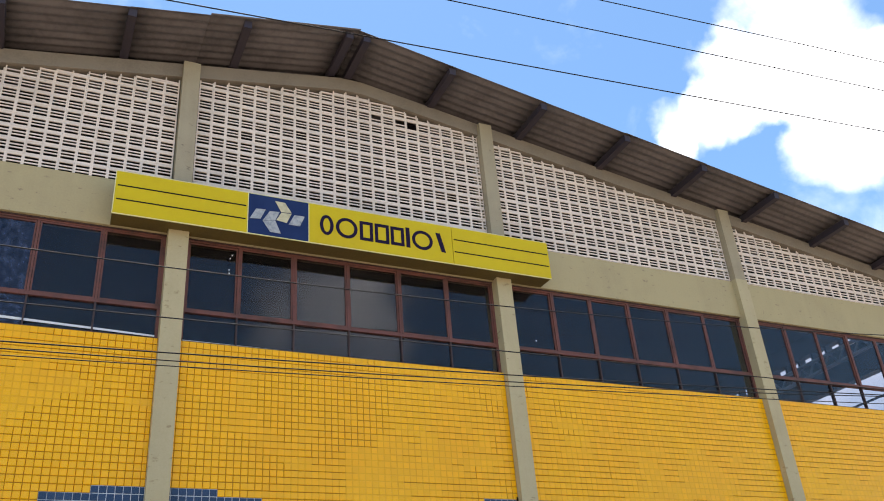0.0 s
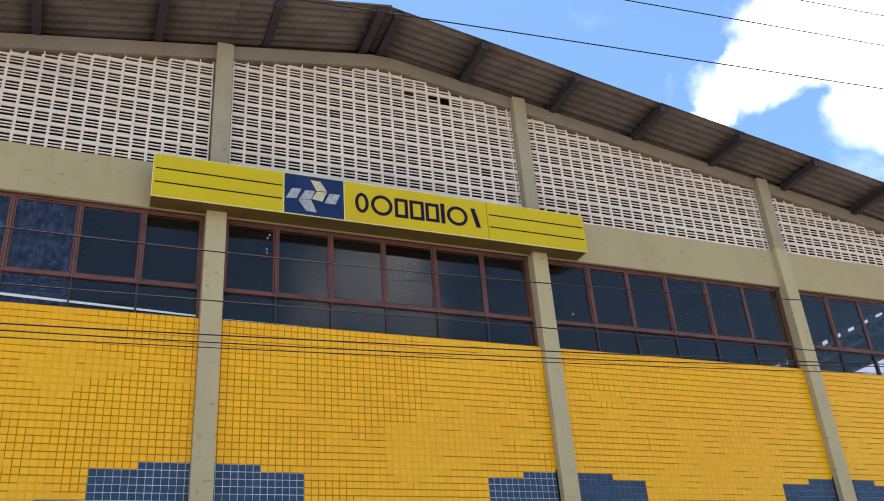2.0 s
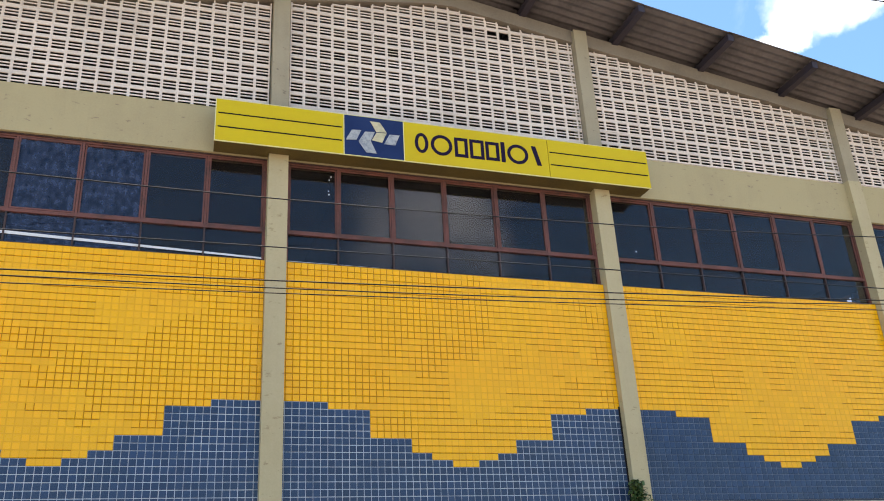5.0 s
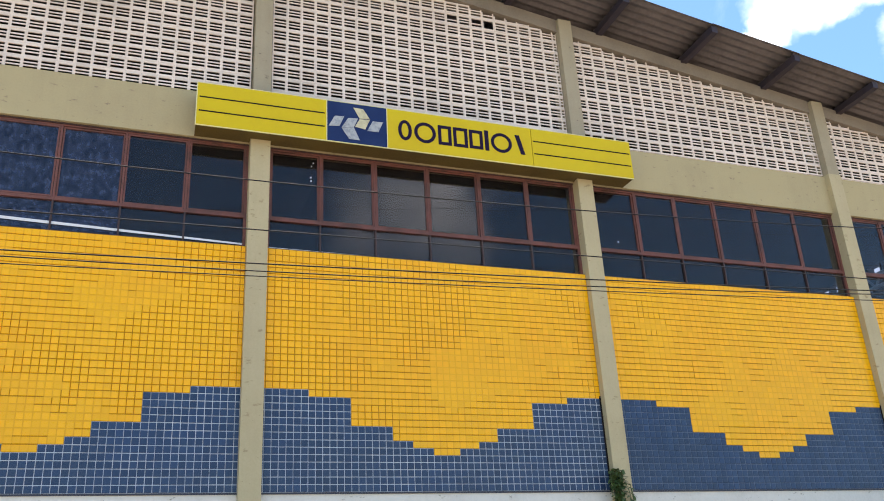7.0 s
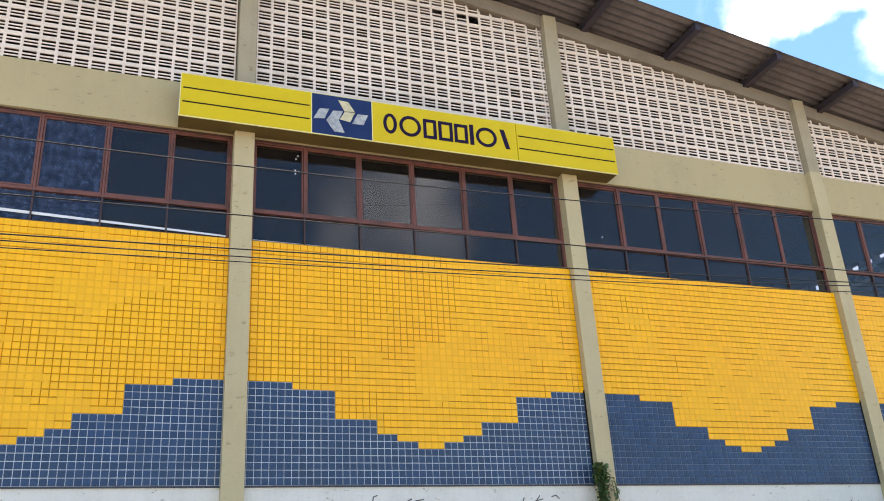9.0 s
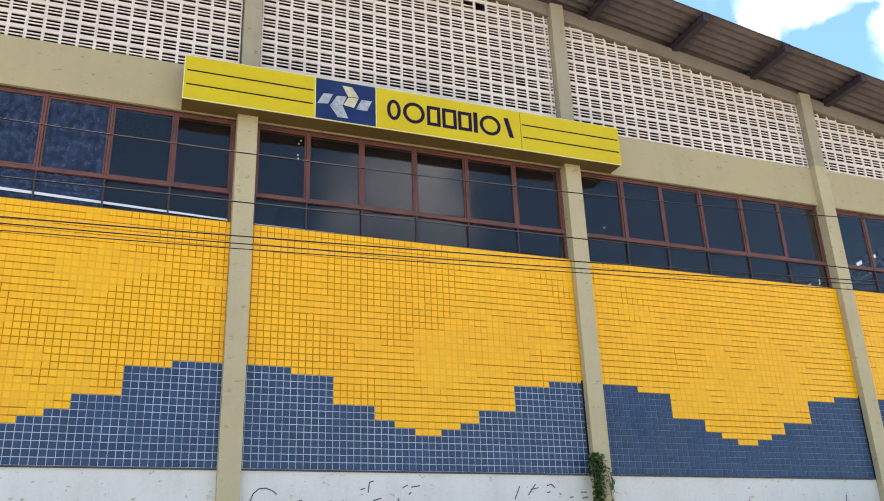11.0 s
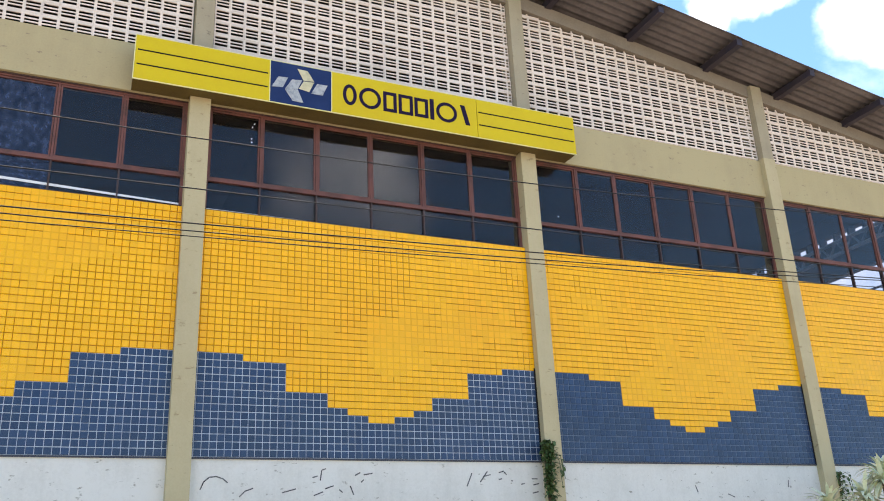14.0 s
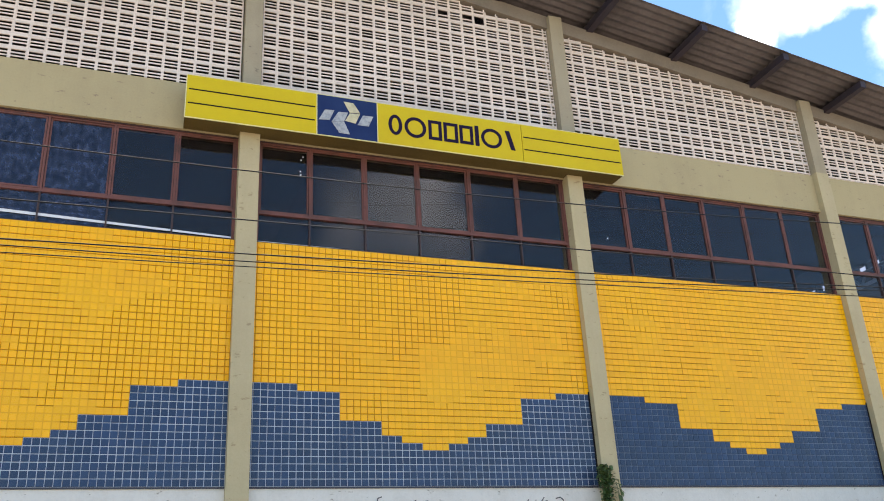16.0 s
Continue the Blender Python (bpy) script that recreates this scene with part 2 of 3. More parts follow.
def prism(bm, outline, y0, y1):
    """An outline of (x, z), running clockwise as seen from the street, given depth from y0 (street) to y1."""
    a = [bm.verts.new((x, y0, z)) for x, z in outline]
    b = [bm.verts.new((x, y1, z)) for x, z in outline]
    bm.faces.new(a)
    bm.faces.new(b[::-1])
    for k in range(len(a)):
        n = (k + 1) % len(a)
        bm.faces.new((a[n], a[k], b[k], b[n]))


def tube(bm, path, radius, sides=6):
    """A round bar along a path; radius is one number or one for each point."""
    rings = []
    for k, p in enumerate(path):
        p = Vector(p)
        t = (Vector(path[min(k + 1, len(path) - 1)]) - Vector(path[max(k - 1, 0)])).normalized()
        u = t.cross(Vector((0.31, 0.17, 0.93))).normalized()
        w = t.cross(u)
        r = radius[k] if isinstance(radius, (list, tuple)) else radius
        rings.append([bm.verts.new(p + (u * math.cos(a) + w * math.sin(a)) * r) for a in [2 * math.pi * s / sides for s in range(sides)]])
    for a, b in zip(rings, rings[1:]):
        for s in range(sides):
            bm.faces.new((a[s], a[(s + 1) % sides], b[(s + 1) % sides], b[s]))
    bm.faces.new(rings[0][::-1])
    bm.faces.new(rings[-1])


def mesh_of(name, bm, mat, bevel=0.0, smooth=False):
    if bevel:
        bmesh.ops.bevel(bm, geom=[e for e in bm.edges if e.calc_face_angle(0) > 0.5], offset=bevel, segments=2, affect="EDGES", profile=0.6)
    bmesh.ops.recalc_face_normals(bm, faces=bm.faces)
    me = bpy.data.meshes.new(name)
    bm.to_mesh(me)
    bm.free()
    me.materials.append(mat)
    if smooth:
        for p in me.polygons:
            p.use_smooth = True
    return me


def thing(name, bm, mat, label, category, kind="", group="", bevel=0.0, smooth=False):
    ob = new(name, mesh_of(name, bm, mat, bevel, smooth) if bm else None)
    return tagged(ob, label, category, group, kind)


def part(name, bm, mat, parent, label="", bevel=0.0, smooth=False):
    ob = new(name, mesh_of(name, bm, mat, bevel, smooth))
    ob.parent = parent
    return tagged(ob, label)


def boxes(*dims):
    bm = bmesh.new()
    for d in dims:
        box(bm, *d)
    return bm


# ---- plan ----
TILE_Z0, SILL, HEAD, BEAM_TOP = 3.24, 6.76, 8.49, 9.29
TRANSOM = 7.27
PILLARS = [(-5.94, -5.64), (-0.31, -0.01), (5.29, 5.58), (10.97, 11.27), (16.60, 16.90)]
PITCHES = [0.1, 0.1015, 0.102, 0.102]
CENTRES = [-2.974, 2.662, 8.345, 13.99]
APEX_X, APEX_Z, LEFT_FALL, RIGHT_FALL = 2.72, 12.065, 0.176, 0.157
ROOF_X, ROOF_Z = 2.52, 12.538     # underside of the sheets at the ridge
HALL_Y = 22.0
PROUD = 0.12


def rake(x):
    """Underside of the sloping beam under the roof."""
    return APEX_Z - (LEFT_FALL * (APEX_X - x) if x < APEX_X else RIGHT_FALL * (x - APEX_X))


BAYS = [(PILLARS[k][1], PILLARS[k + 1][0]) for k in range(4)]
X0, X1 = PILLARS[0][0], PILLARS[-1][1]

# ---- ground and shell ----
bm = bmesh.new()
bmesh.ops.create_grid(bm, x_segments=2, y_segments=2, size=1500)
thing("ground", bm, M_GROUND, "tan and grey worn paving in front of the hall", "ground", "structure")
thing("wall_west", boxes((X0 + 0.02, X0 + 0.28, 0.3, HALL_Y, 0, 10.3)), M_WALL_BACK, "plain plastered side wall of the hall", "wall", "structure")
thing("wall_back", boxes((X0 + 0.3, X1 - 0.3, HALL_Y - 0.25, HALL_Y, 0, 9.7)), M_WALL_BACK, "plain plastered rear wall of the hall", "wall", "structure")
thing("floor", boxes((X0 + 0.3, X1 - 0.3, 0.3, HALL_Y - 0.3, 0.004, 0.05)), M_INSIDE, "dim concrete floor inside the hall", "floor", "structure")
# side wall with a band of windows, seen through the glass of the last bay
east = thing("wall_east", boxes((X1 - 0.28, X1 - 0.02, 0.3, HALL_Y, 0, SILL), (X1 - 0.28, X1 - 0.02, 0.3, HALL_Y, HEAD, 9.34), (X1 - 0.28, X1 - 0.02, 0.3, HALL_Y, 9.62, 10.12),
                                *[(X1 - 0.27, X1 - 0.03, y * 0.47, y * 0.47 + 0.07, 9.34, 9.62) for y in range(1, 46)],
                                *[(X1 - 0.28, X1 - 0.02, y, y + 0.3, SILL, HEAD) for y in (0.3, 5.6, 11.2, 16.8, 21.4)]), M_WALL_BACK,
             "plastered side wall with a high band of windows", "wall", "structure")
thing("window_5", boxes(*[(X1 - 0.18, X1 - 0.13, y, y + 0.05, SILL, HEAD) for y in [0.6 + 0.83 * k for k in range(25)]],
                        (X1 - 0.125, X1 - 0.09, 0.6, 21.4, TRANSOM - 0.03, TRANSOM + 0.03), (X1 - 0.125, X1 - 0.09, 0.6, 21.4, TRANSOM + 0.62, TRANSOM + 0.67)), M_FRAME, "red steel bars in the side window band", "window", "structure")

# ---- plinth, pillars, beams ----
thing("wall_plinth", boxes((X0, X1, 0.012, 0.3, 0, TILE_Z0)), M_PLINTH, "white limewashed plinth with stains and scrawled marks", "wall", "structure")
# Thin bar that draws the dark line at the foot of the tiles.
thing("trim", boxes((X0, X1, -0.008, 0.011, TILE_Z0 - 0.026, TILE_Z0 - 0.004)), M_DARK_TRIM, "thin dark line between tiles and plinth", "trim", "structure")
for a, b in PILLARS:
    bm = bmesh.new()
    m = (a + b) / 2
    box(bm, a, b, -PROUD, 0.34, 0, BEAM_TOP + 0.02)
    post = thing("pillar", bm, M_PILLAR, "khaki painted concrete pillar rising to the roof", "pillar", "structure", "pillars of the front", bevel=0.008)
    part("upper_post", boxes((a + 0.012, b - 0.012, -PROUD + 0.008, 0.33, BEAM_TOP + 0.021, rake(m) + 0.255)), M_POST, post, "greyer weathered upper post", bevel=0.008)
for k, (a, b) in enumerate(BAYS):
    thing("beam", boxes((a, b, 0.0, 0.3, HEAD, BEAM_TOP)), M_BEAM, "khaki plastered beam above the windows", "beam", "structure", "beams of the front", bevel=0.006)
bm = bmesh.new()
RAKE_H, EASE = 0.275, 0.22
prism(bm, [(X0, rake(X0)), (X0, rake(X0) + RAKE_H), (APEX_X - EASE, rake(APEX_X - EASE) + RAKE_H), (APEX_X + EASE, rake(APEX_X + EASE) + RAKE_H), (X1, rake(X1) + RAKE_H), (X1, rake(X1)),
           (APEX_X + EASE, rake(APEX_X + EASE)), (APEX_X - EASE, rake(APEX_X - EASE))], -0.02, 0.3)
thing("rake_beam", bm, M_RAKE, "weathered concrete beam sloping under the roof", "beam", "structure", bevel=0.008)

# ---- roof ----
OVER, WAVE, RISE = 1.08, 0.177, 0.020
roof_root = thing("roof", None, None, "weathered corrugated fibre cement gable roof with overhang", "roof", "structure")


def sheet(x0, x1, z0, z1, y0, y1, step):
    """A corrugated sheet from (x0, z0) up or down to (x1, z1); the waves follow the slope."""
    bm = bmesh.new()
    n = int((y1 - y0) / step)
    rows = []
    for top in (0.0, 0.008):
        line = []
        for k in range(n + 1):
            y = y0 + (y1 - y0) * k / n
            dz = RISE * math.sin(2 * math.pi * y / WAVE) + top
            line.append([bm.verts.new((x, y, z + dz)) for x, z in ((x0, z0), ((x0 + x1) / 2, (z0 + z1) / 2), (x1, z1))])
        rows.append(line)
    for line, flip in ((rows[0], 1), (rows[1], 0)):
        for a, b in zip(line, line[1:]):
            for c in (0, 1):
                f = (a[c], b[c], b[c + 1], a[c + 1])
                bm.faces.new(f if flip else f[::-1])
    lo, hi = rows
    for k in range(n):
        bm.faces.new((lo[k][0], hi[k][0], hi[k + 1][0], lo[k + 1][0]))
        bm.faces.new((lo[k][2], lo[k + 1][2], hi[k + 1][2], hi[k][2]))
    for e in (0, n):
        for c in (0, 1):
            bm.faces.new((lo[e][c], lo[e][c + 1], hi[e][c + 1], hi[e][c]))
    return bm


def roof_z(x):
    """Underside of the sheets."""
    return ROOF_Z - (0.189 * (ROOF_X - x) if x < ROOF_X else 0.164 * (x - ROOF_X))


PURLINS_RIGHT = [2.66, 4.32, 6.22, 8.08, 9.92, 11.76, 13.66, 15.5, 17.3]
PURLINS_LEFT = [2.34, 0.55, -1.25, -3.06, -4.92, -6.5]
for line in (PURLINS_RIGHT, PURLINS_LEFT):
    for k, x in enumerate(line):
        z = roof_z(x) - RISE - 0.004
        bm = bmesh.new()
        box(bm, x - 0.062, x + 0.062, -OVER + 0.03, 1.2, z - 0.145, z)
        box(bm, x - 0.070, x - 0.0625, -OVER + 0.03, 1.2, z - 0.147, z - 0.115)
        part("purlin", bm, M_PURLIN, roof_root, "dark steel purlin")
    for k, (a, b) in enumerate(zip(line, line[1:])):
        s = 1 if b > a else -1
        start = ROOF_X if k == 0 else a - s * 0.045
        lift = 0.004 if k % 2 else 0.0
        jut = -0.05 if line is PURLINS_LEFT and k == 0 else 0.010 * ((k * 7) % 3 - 1)
        end = b + s * (0.62 if jut < -0.04 else 0.045)      # the sheet beside the ridge runs on past its purlin
        part("roof_sheet", sheet(start, end, roof_z(start) + lift, roof_z(end) + lift, -OVER + jut, 1.3, WAVE / 8), M_SHEET, roof_root, smooth=True)
bm = bmesh.new()
RIDGE = [(-0.36, 0.026), (-0.10, 0.032), (0.08, 0.032), (0.36, 0.026), (0.35, 0.014), (0.07, 0.020), (-0.09, 0.020), (-0.35, 0.014)]
prism(bm, [(ROOF_X + dx, (roof_z(ROOF_X + dx) if abs(dx) > 0.2 else ROOF_Z) + dz) for dx, dz in RIDGE], -OVER + 0.04, HALL_Y + 0.3)
part("ridge_cap", bm, M_SHEET, roof_root)
bm = bmesh.new()
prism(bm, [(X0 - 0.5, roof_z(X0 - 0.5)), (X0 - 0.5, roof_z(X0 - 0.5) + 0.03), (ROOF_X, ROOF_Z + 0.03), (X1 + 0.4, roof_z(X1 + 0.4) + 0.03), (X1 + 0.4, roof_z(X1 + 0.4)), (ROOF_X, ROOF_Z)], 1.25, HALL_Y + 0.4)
# the dark of the hall is put into the lining's colour
part("rear_roof", bm, M_LINING_UNLIT, roof_root)

# ---- windows ----
YF = 0.10
MULLIONS = {1: [0.81, 1.69, 2.59, 3.49, 4.38], 2: [6.50, 7.34, 8.20, 9.11, 10.02]}
for k, (a, b) in enumerate(BAYS):
    win = thing("window_%d" % (k + 1), boxes((a, b, YF - 0.03, YF + 0.05, HEAD - 0.048, HEAD - 0.003),
                                             (a + 0.002, a + 0.045, YF - 0.03, YF + 0.05, SILL + 0.036, HEAD - 0.049), (b - 0.045, b - 0.002, YF - 0.03, YF + 0.05, SILL + 0.036, HEAD - 0.049)),
                M_FRAME, "rusty red steel window band with dark panes", "window", "structure")
    part("bottom_rail", boxes((a, b, YF - 0.03, YF + 0.05, SILL + 0.003, SILL + 0.035)), M_FRAME_DARK, win, "darker red bottom rail")
    # Thin dark bar draws the shadow line between beam and frame.
    part("head_seal", boxes((a, b, YF - 0.05, YF - 0.031, HEAD - 0.022, HEAD - 0.003)), M_FRAME_DARK, win, "dark bar for the shadow under the beam")
    step = (b - a) / 6
    bars = [a, *(MULLIONS.get(k) or [a + step * n for n in range(1, 6)]), b]
    part("transom", boxes((a + 0.046, b - 0.046, YF - 0.035, YF + 0.04, TRANSOM - 0.024, TRANSOM + 0.024)), M_FRAME, win)
    for n in range(6):
        xl, xr = bars[n], bars[n + 1]
        if n:
            part("mullion", boxes((xl - 0.016, xl + 0.016, YF - 0.032, YF + 0.045, TRANSOM + 0.025, HEAD - 0.049)), M_FRAME, win)
            part("mullion", boxes((xl - 0.012, xl + 0.012, YF - 0.030, YF + 0.040, SILL + 0.036, TRANSOM - 0.025)), M_FRAME_DARK, win)
        sl, sr = xl + (0.05 if n == 0 else 0.022), xr - (0.05 if n == 5 else 0.022)
        z0, z1, w = TRANSOM + 0.030, HEAD - 0.052, 0.024
        tilt = 0.012 * math.sin(n * 2.4 + k)
        sash = part("sash", boxes((sl, sl + w, YF - 0.02 + tilt, YF + 0.02 + tilt, z0, z1), (sr - w, sr, YF - 0.02 + tilt, YF + 0.02 + tilt, z0, z1),
                           (sl + w, sr - w, YF - 0.02 + tilt, YF + 0.02 + tilt, z0, z0 + w), (sl + w, sr - w, YF - 0.02 + tilt, YF + 0.02 + tilt, z1 - w, z1)), M_FRAME, win)
        for name, d in (("pane", (sl + w - 0.004, sr - w + 0.004, YF + tilt, YF + tilt + 0.005, z0 + w - 0.004, z1 - w + 0.004)),
                        ("pane", (xl + 0.014, xr - 0.014, YF + 0.006, YF + 0.011, SILL + 0.03, TRANSOM - 0.026))):
            pane = part(name, boxes((0, d[1] - d[0], d[2] - d[2], d[3] - d[2], 0, d[5] - d[4])), M_MOTTLED if k == 0 and n in (2, 3) else M_GLASS, sash if d[4] > TRANSOM else win)
            pane.location = (d[0], d[2], d[4])
            pane.rotation_euler = (random.uniform(-0.004, 0.004), 0, random.uniform(-0.004, 0.004))
            pane.visible_shadow = False

# ---- inside the hall: white lattice girder along the side wall ----
bm = bmesh.new()
gx = 16.45


def chord(y):
    return 9.05 - 0.022 * y


for dz in (0, 0.32):
    tube(bm, [(gx, 0.35, chord(0.35) + dz), (gx, HALL_Y - 0.3, chord(HALL_Y - 0.3) + dz)], 0.05, 8)
for n in range(40):
    y = 0.4 + n * 0.5
    tube(bm, [(gx, y, chord(y)), (gx, y + 0.25, chord(y) + 0.32), (gx, y + 0.5, chord(y + 0.5))], 0.036)
thing("lattice_girder", bm, M_WHITE, "white painted steel lattice girder under the roof", "girder")

# ---- overhead cables ----
# height, slope and sag of each cable along the street, and its radius
CABLES = [(8.4385, 0.0897, -0.0001, 0.008), (9.2648, 0.1011, -0.0006, 0.008), (9.82, 0.1120, -0.0006, 0.008), (5.2619, 0.0108, 0.00435, 0.006), (4.7887, 0.0114, -0.0003, 0.006),
          (4.4859, 0.0299, 0.0012, 0.0062), (4.4139, 0.0269, 0.0025, 0.0054), (4.3697, 0.0294, 0.0013, 0.0046)]
for z0, slope, sag, r in CABLES:
    path = [(x, -5.0, z0 + slope * x + sag * x * x) for x in range(-14, 27)]
    bm = bmesh.new()
    tube(bm, path, r)
    thing("overhead_cable", bm, M_CABLE, "thin dark cable strung along the street", "cable", group="cables over the street", smooth=True)

# ---- sign ----
SX0, SX1, SZ0, SZ1, SY0, SY1 = -1.150, 6.268, 8.488, 9.205, -0.38, -0.135
sign = thing("sign_board", boxes((SX0 + 0.004, SX1 - 0.004, SY0 + 0.02, SY1, SZ0 + 0.004, SZ1 - 0.004), *[(xa, xb, SY1 + 0.001, -0.002, SZ0 + 0.004, SZ0 + 0.30) for xa, xb in ((SX0 + 0.01, -0.32), (0.0, 5.28), (5.59, SX1 - 0.01))]), M_SIGN_UNDER, "long yellow box sign with a blue emblem panel", "sign", bevel=0.006)
panels = {}
for name, xa, xb, mt in (("yellow_panel", SX0, 0.805, M_SIGN_Y), ("blue_panel", 0.82, 1.785, M_SIGN_B), ("yellow_panel", 1.80, 4.335, M_SIGN_Y), ("yellow_panel", 4.345, SX1, M_SIGN_Y)):
    panels[xa] = part(name, boxes((xa, xb, SY0, SY0 + 0.019, SZ0, SZ1)), mt, sign, bevel=0.003)
for xa, xb in ((SX0 + 0.03, 0.78), (4.37, SX1 - 0.03)):
    for q in (1 / 3, 2 / 3):
        z = SZ0 + (SZ1 - SZ0) * q
        part("stripe", boxes((xa, xb, SY0 - 0.003, SY0 + 0.001, z - 0.011, z + 0.011)), M_LINE, panels[SX0 if xa < 0 else 4.345], "thin black stripe")
part("edge_trim", boxes((SX0, SX1, SY0 - 0.004, SY0 + 0.015, SZ0 - 0.014, SZ0 - 0.001)), M_SIGN_EDGE, sign)
part("edge_trim", boxes((SX0 - 0.014, SX0 - 0.001, SY0 - 0.004, SY0 + 0.015, SZ0 - 0.014, SZ1)), M_SIGN_EDGE, sign)
for xa in (0.806, 1.786):
    part("edge_trim", boxes((xa, xa + 0.013, SY0 - 0.004, SY0 + 0.015, SZ0, SZ1)), M_SIGN_EDGE, sign)
part("edge_trim", boxes((SX0, SX1, SY0 - 0.003, SY0 + 0.03, SZ1 + 0.001, SZ1 + 0.012)), M_SIGN_EDGE, sign)

# emblem flaps and plain marks
FLAPS = [([(0.939, 8.923), (1.092, 8.935), (1.015, 8.751), (0.84, 8.73)], M_PALE), ([(1.154, 8.915), (1.314, 8.928), (1.246, 8.759), (1.046, 8.727)], M_PALE),
         ([(1.046, 8.722), (1.246, 8.754), (1.339, 8.537), (1.169, 8.54)], M_PALE), ([(1.24, 9.118), (1.4, 9.113), (1.508, 8.942), (1.339, 8.931)], M_CREAM),
         ([(1.339, 8.917), (1.508, 8.928), (1.431, 8.747), (1.262, 8.772)], M_CREAM), ([(1.554, 8.913), (1.723, 8.916), (1.646, 8.725), (1.462, 8.727)], M_PALE)]
for outline, mt in FLAPS:
    bm = bmesh.new()
    prism(bm, [(x, z + 0.018) for x, z in outline[::-1]], SY0 - 0.006, SY0 + 0.001)
    part("emblem_flap", bm, mt, panels[0.82], "pale folded shape of the emblem")


def ring(cx, cz, rx, rz, thick, corners=28):
    """A flat ring; four corners give a block outline."""
    bm = bmesh.new()
    turn = math.pi / 4 if corners == 4 else 0
    grow = math.sqrt(2) if corners == 4 else 1
    loops = []
    for y in (SY0 - 0.007, SY0 + 0.001):
        for t in (0, thick):
            loops.append([bm.verts.new((cx + (rx - t) * grow * math.cos(turn + 2 * math.pi * n / corners), y, cz + (rz - t) * grow * math.sin(turn + 2 * math.pi * n / corners))) for n in range(corners)])
    for a, b in ((0, 1), (1, 3), (3, 2), (2, 0)):
        for n in range(corners):
            q = (n + 1) % corners
            bm.faces.new((loops[a][n], loops[a][q], loops[b][q], loops[b][n]))
    return bm


MID = 8.848
for cx, rx, rz, corners in ((2.09, 0.115, 0.185, 28), (2.43, 0.185, 0.19, 28), (2.77, 0.115, 0.18, 4), (3.045, 0.125, 0.18, 4), (3.32, 0.12, 0.175, 4), (3.775, 0.19, 0.185, 28)):
    part("mark", ring(cx, MID, rx, rz, 0.055, corners), M_MARK, panels[1.80], "dark violet plain mark")
part("mark", boxes((3.475, 3.545, SY0 - 0.007, SY0 + 0.001, MID - 0.18, MID + 0.20)), M_MARK, panels[1.80], "dark violet plain mark")
bm = bmesh.new()
prism(bm, [(4.03, MID + 0.19), (4.11, MID + 0.19), (4.20, MID - 0.17), (4.12, MID - 0.17)], SY0 - 0.007, SY0 + 0.001)
part("mark", bm, M_MARK, panels[1.80], "dark violet plain mark")

# ---- scrawled bars on the plinth ----
SCRAWL = [[(0.14, 2.82), (0.18, 2.92), (0.25, 2.98), (0.34, 2.99), (0.43, 2.96), (0.49, 2.91)], [(0.65, 2.73), (0.72, 2.80), (0.83, 2.84)], [(1.22, 2.78), (1.41, 2.83)],
          [(1.64, 2.98), (1.71, 3.00)], [(1.75, 2.94), (1.77, 3.08), (1.83, 3.10)], [(1.66, 2.74), (1.79, 2.79)], [(1.82, 2.83), (1.94, 2.87)], [(2.02, 2.82), (2.07, 2.78)],
          [(2.18, 2.87), (2.23, 2.75)], [(2.25, 3.01), (2.33, 3.05)], [(2.38, 3.02), (2.51, 3.04)], [(2.34, 2.92), (2.38, 2.95)]]
SCRAWL_FAR = [[(3.98, 2.86), (4.07, 3.05)], [(4.20, 2.92), (4.33, 3.08)], [(4.25, 3.00), (4.38, 3.03)], [(4.52, 3.06), (4.60, 3.08), (4.65, 3.03)], [(4.51, 2.96), (4.57, 2.97)],
              [(4.72, 2.94), (4.75, 2.94)], [(4.89, 2.89), (4.95, 2.90)], [(5.08, 2.97), (5.18, 2.97)], [(5.10, 2.88), (5.20, 2.90)], [(5.08, 2.76), (5.18, 2.78)]]
SCRAWL_FAR += [[(10.24, 2.96), (10.21, 2.84)], [(8.85, 2.73), (8.98, 2.68)], [(8.18, 2.87), (8.22, 2.76)]]
for stroke in SCRAWL + SCRAWL_FAR:
    bm = bmesh.new()
    for (xa, za), (xb, zb) in zip(stroke, stroke[1:]):
        dx, dz = xb - xa, zb - za
        ln = math.hypot(dx, dz)
        nx, nz = -dz / ln * 0.008, dx / ln * 0.008
        prism(bm, [(xa + nx, za + nz), (xb + nx, zb + nz), (xb - nx, zb - nz), (xa - nx, za - nz)], 0.008, 0.0125)
    thing("painted_bar", bm, M_SPRAY, "dark sprayed stroke on the white plinth", "graffiti", group="scrawls on the plinth")

# ---- pale strips and specks on the panes ----
# Slanting white strips, narrower to the right, just before the lower panes.
for xa, za, xb, zb, h in ((-5.60, 6.97, -0.35, 6.812, 0.055), (-0.005, 6.800, 1.69, 6.797, 0.014)):
    bm = bmesh.new()
    prism(bm, [(xa, za), (xa, za + h), (xb, zb + h * 0.5), (xb, zb)], 0.092, 0.098)
    thing("sealing_strip", bm, M_WHITE, "white strip low on the window panes", "trim", group="strips on the panes")
for x, z in ((0.69, 8.30), (0.66, 8.24), (0.65, 8.04), (0.655, 7.98), (6.06, 7.45)):
    thing("paint_speck", boxes((x, x + 0.02, 0.086, 0.090, z, z + 0.022)), M_WHITE, "small white speck on a window pane", "speck", group="specks on the panes")


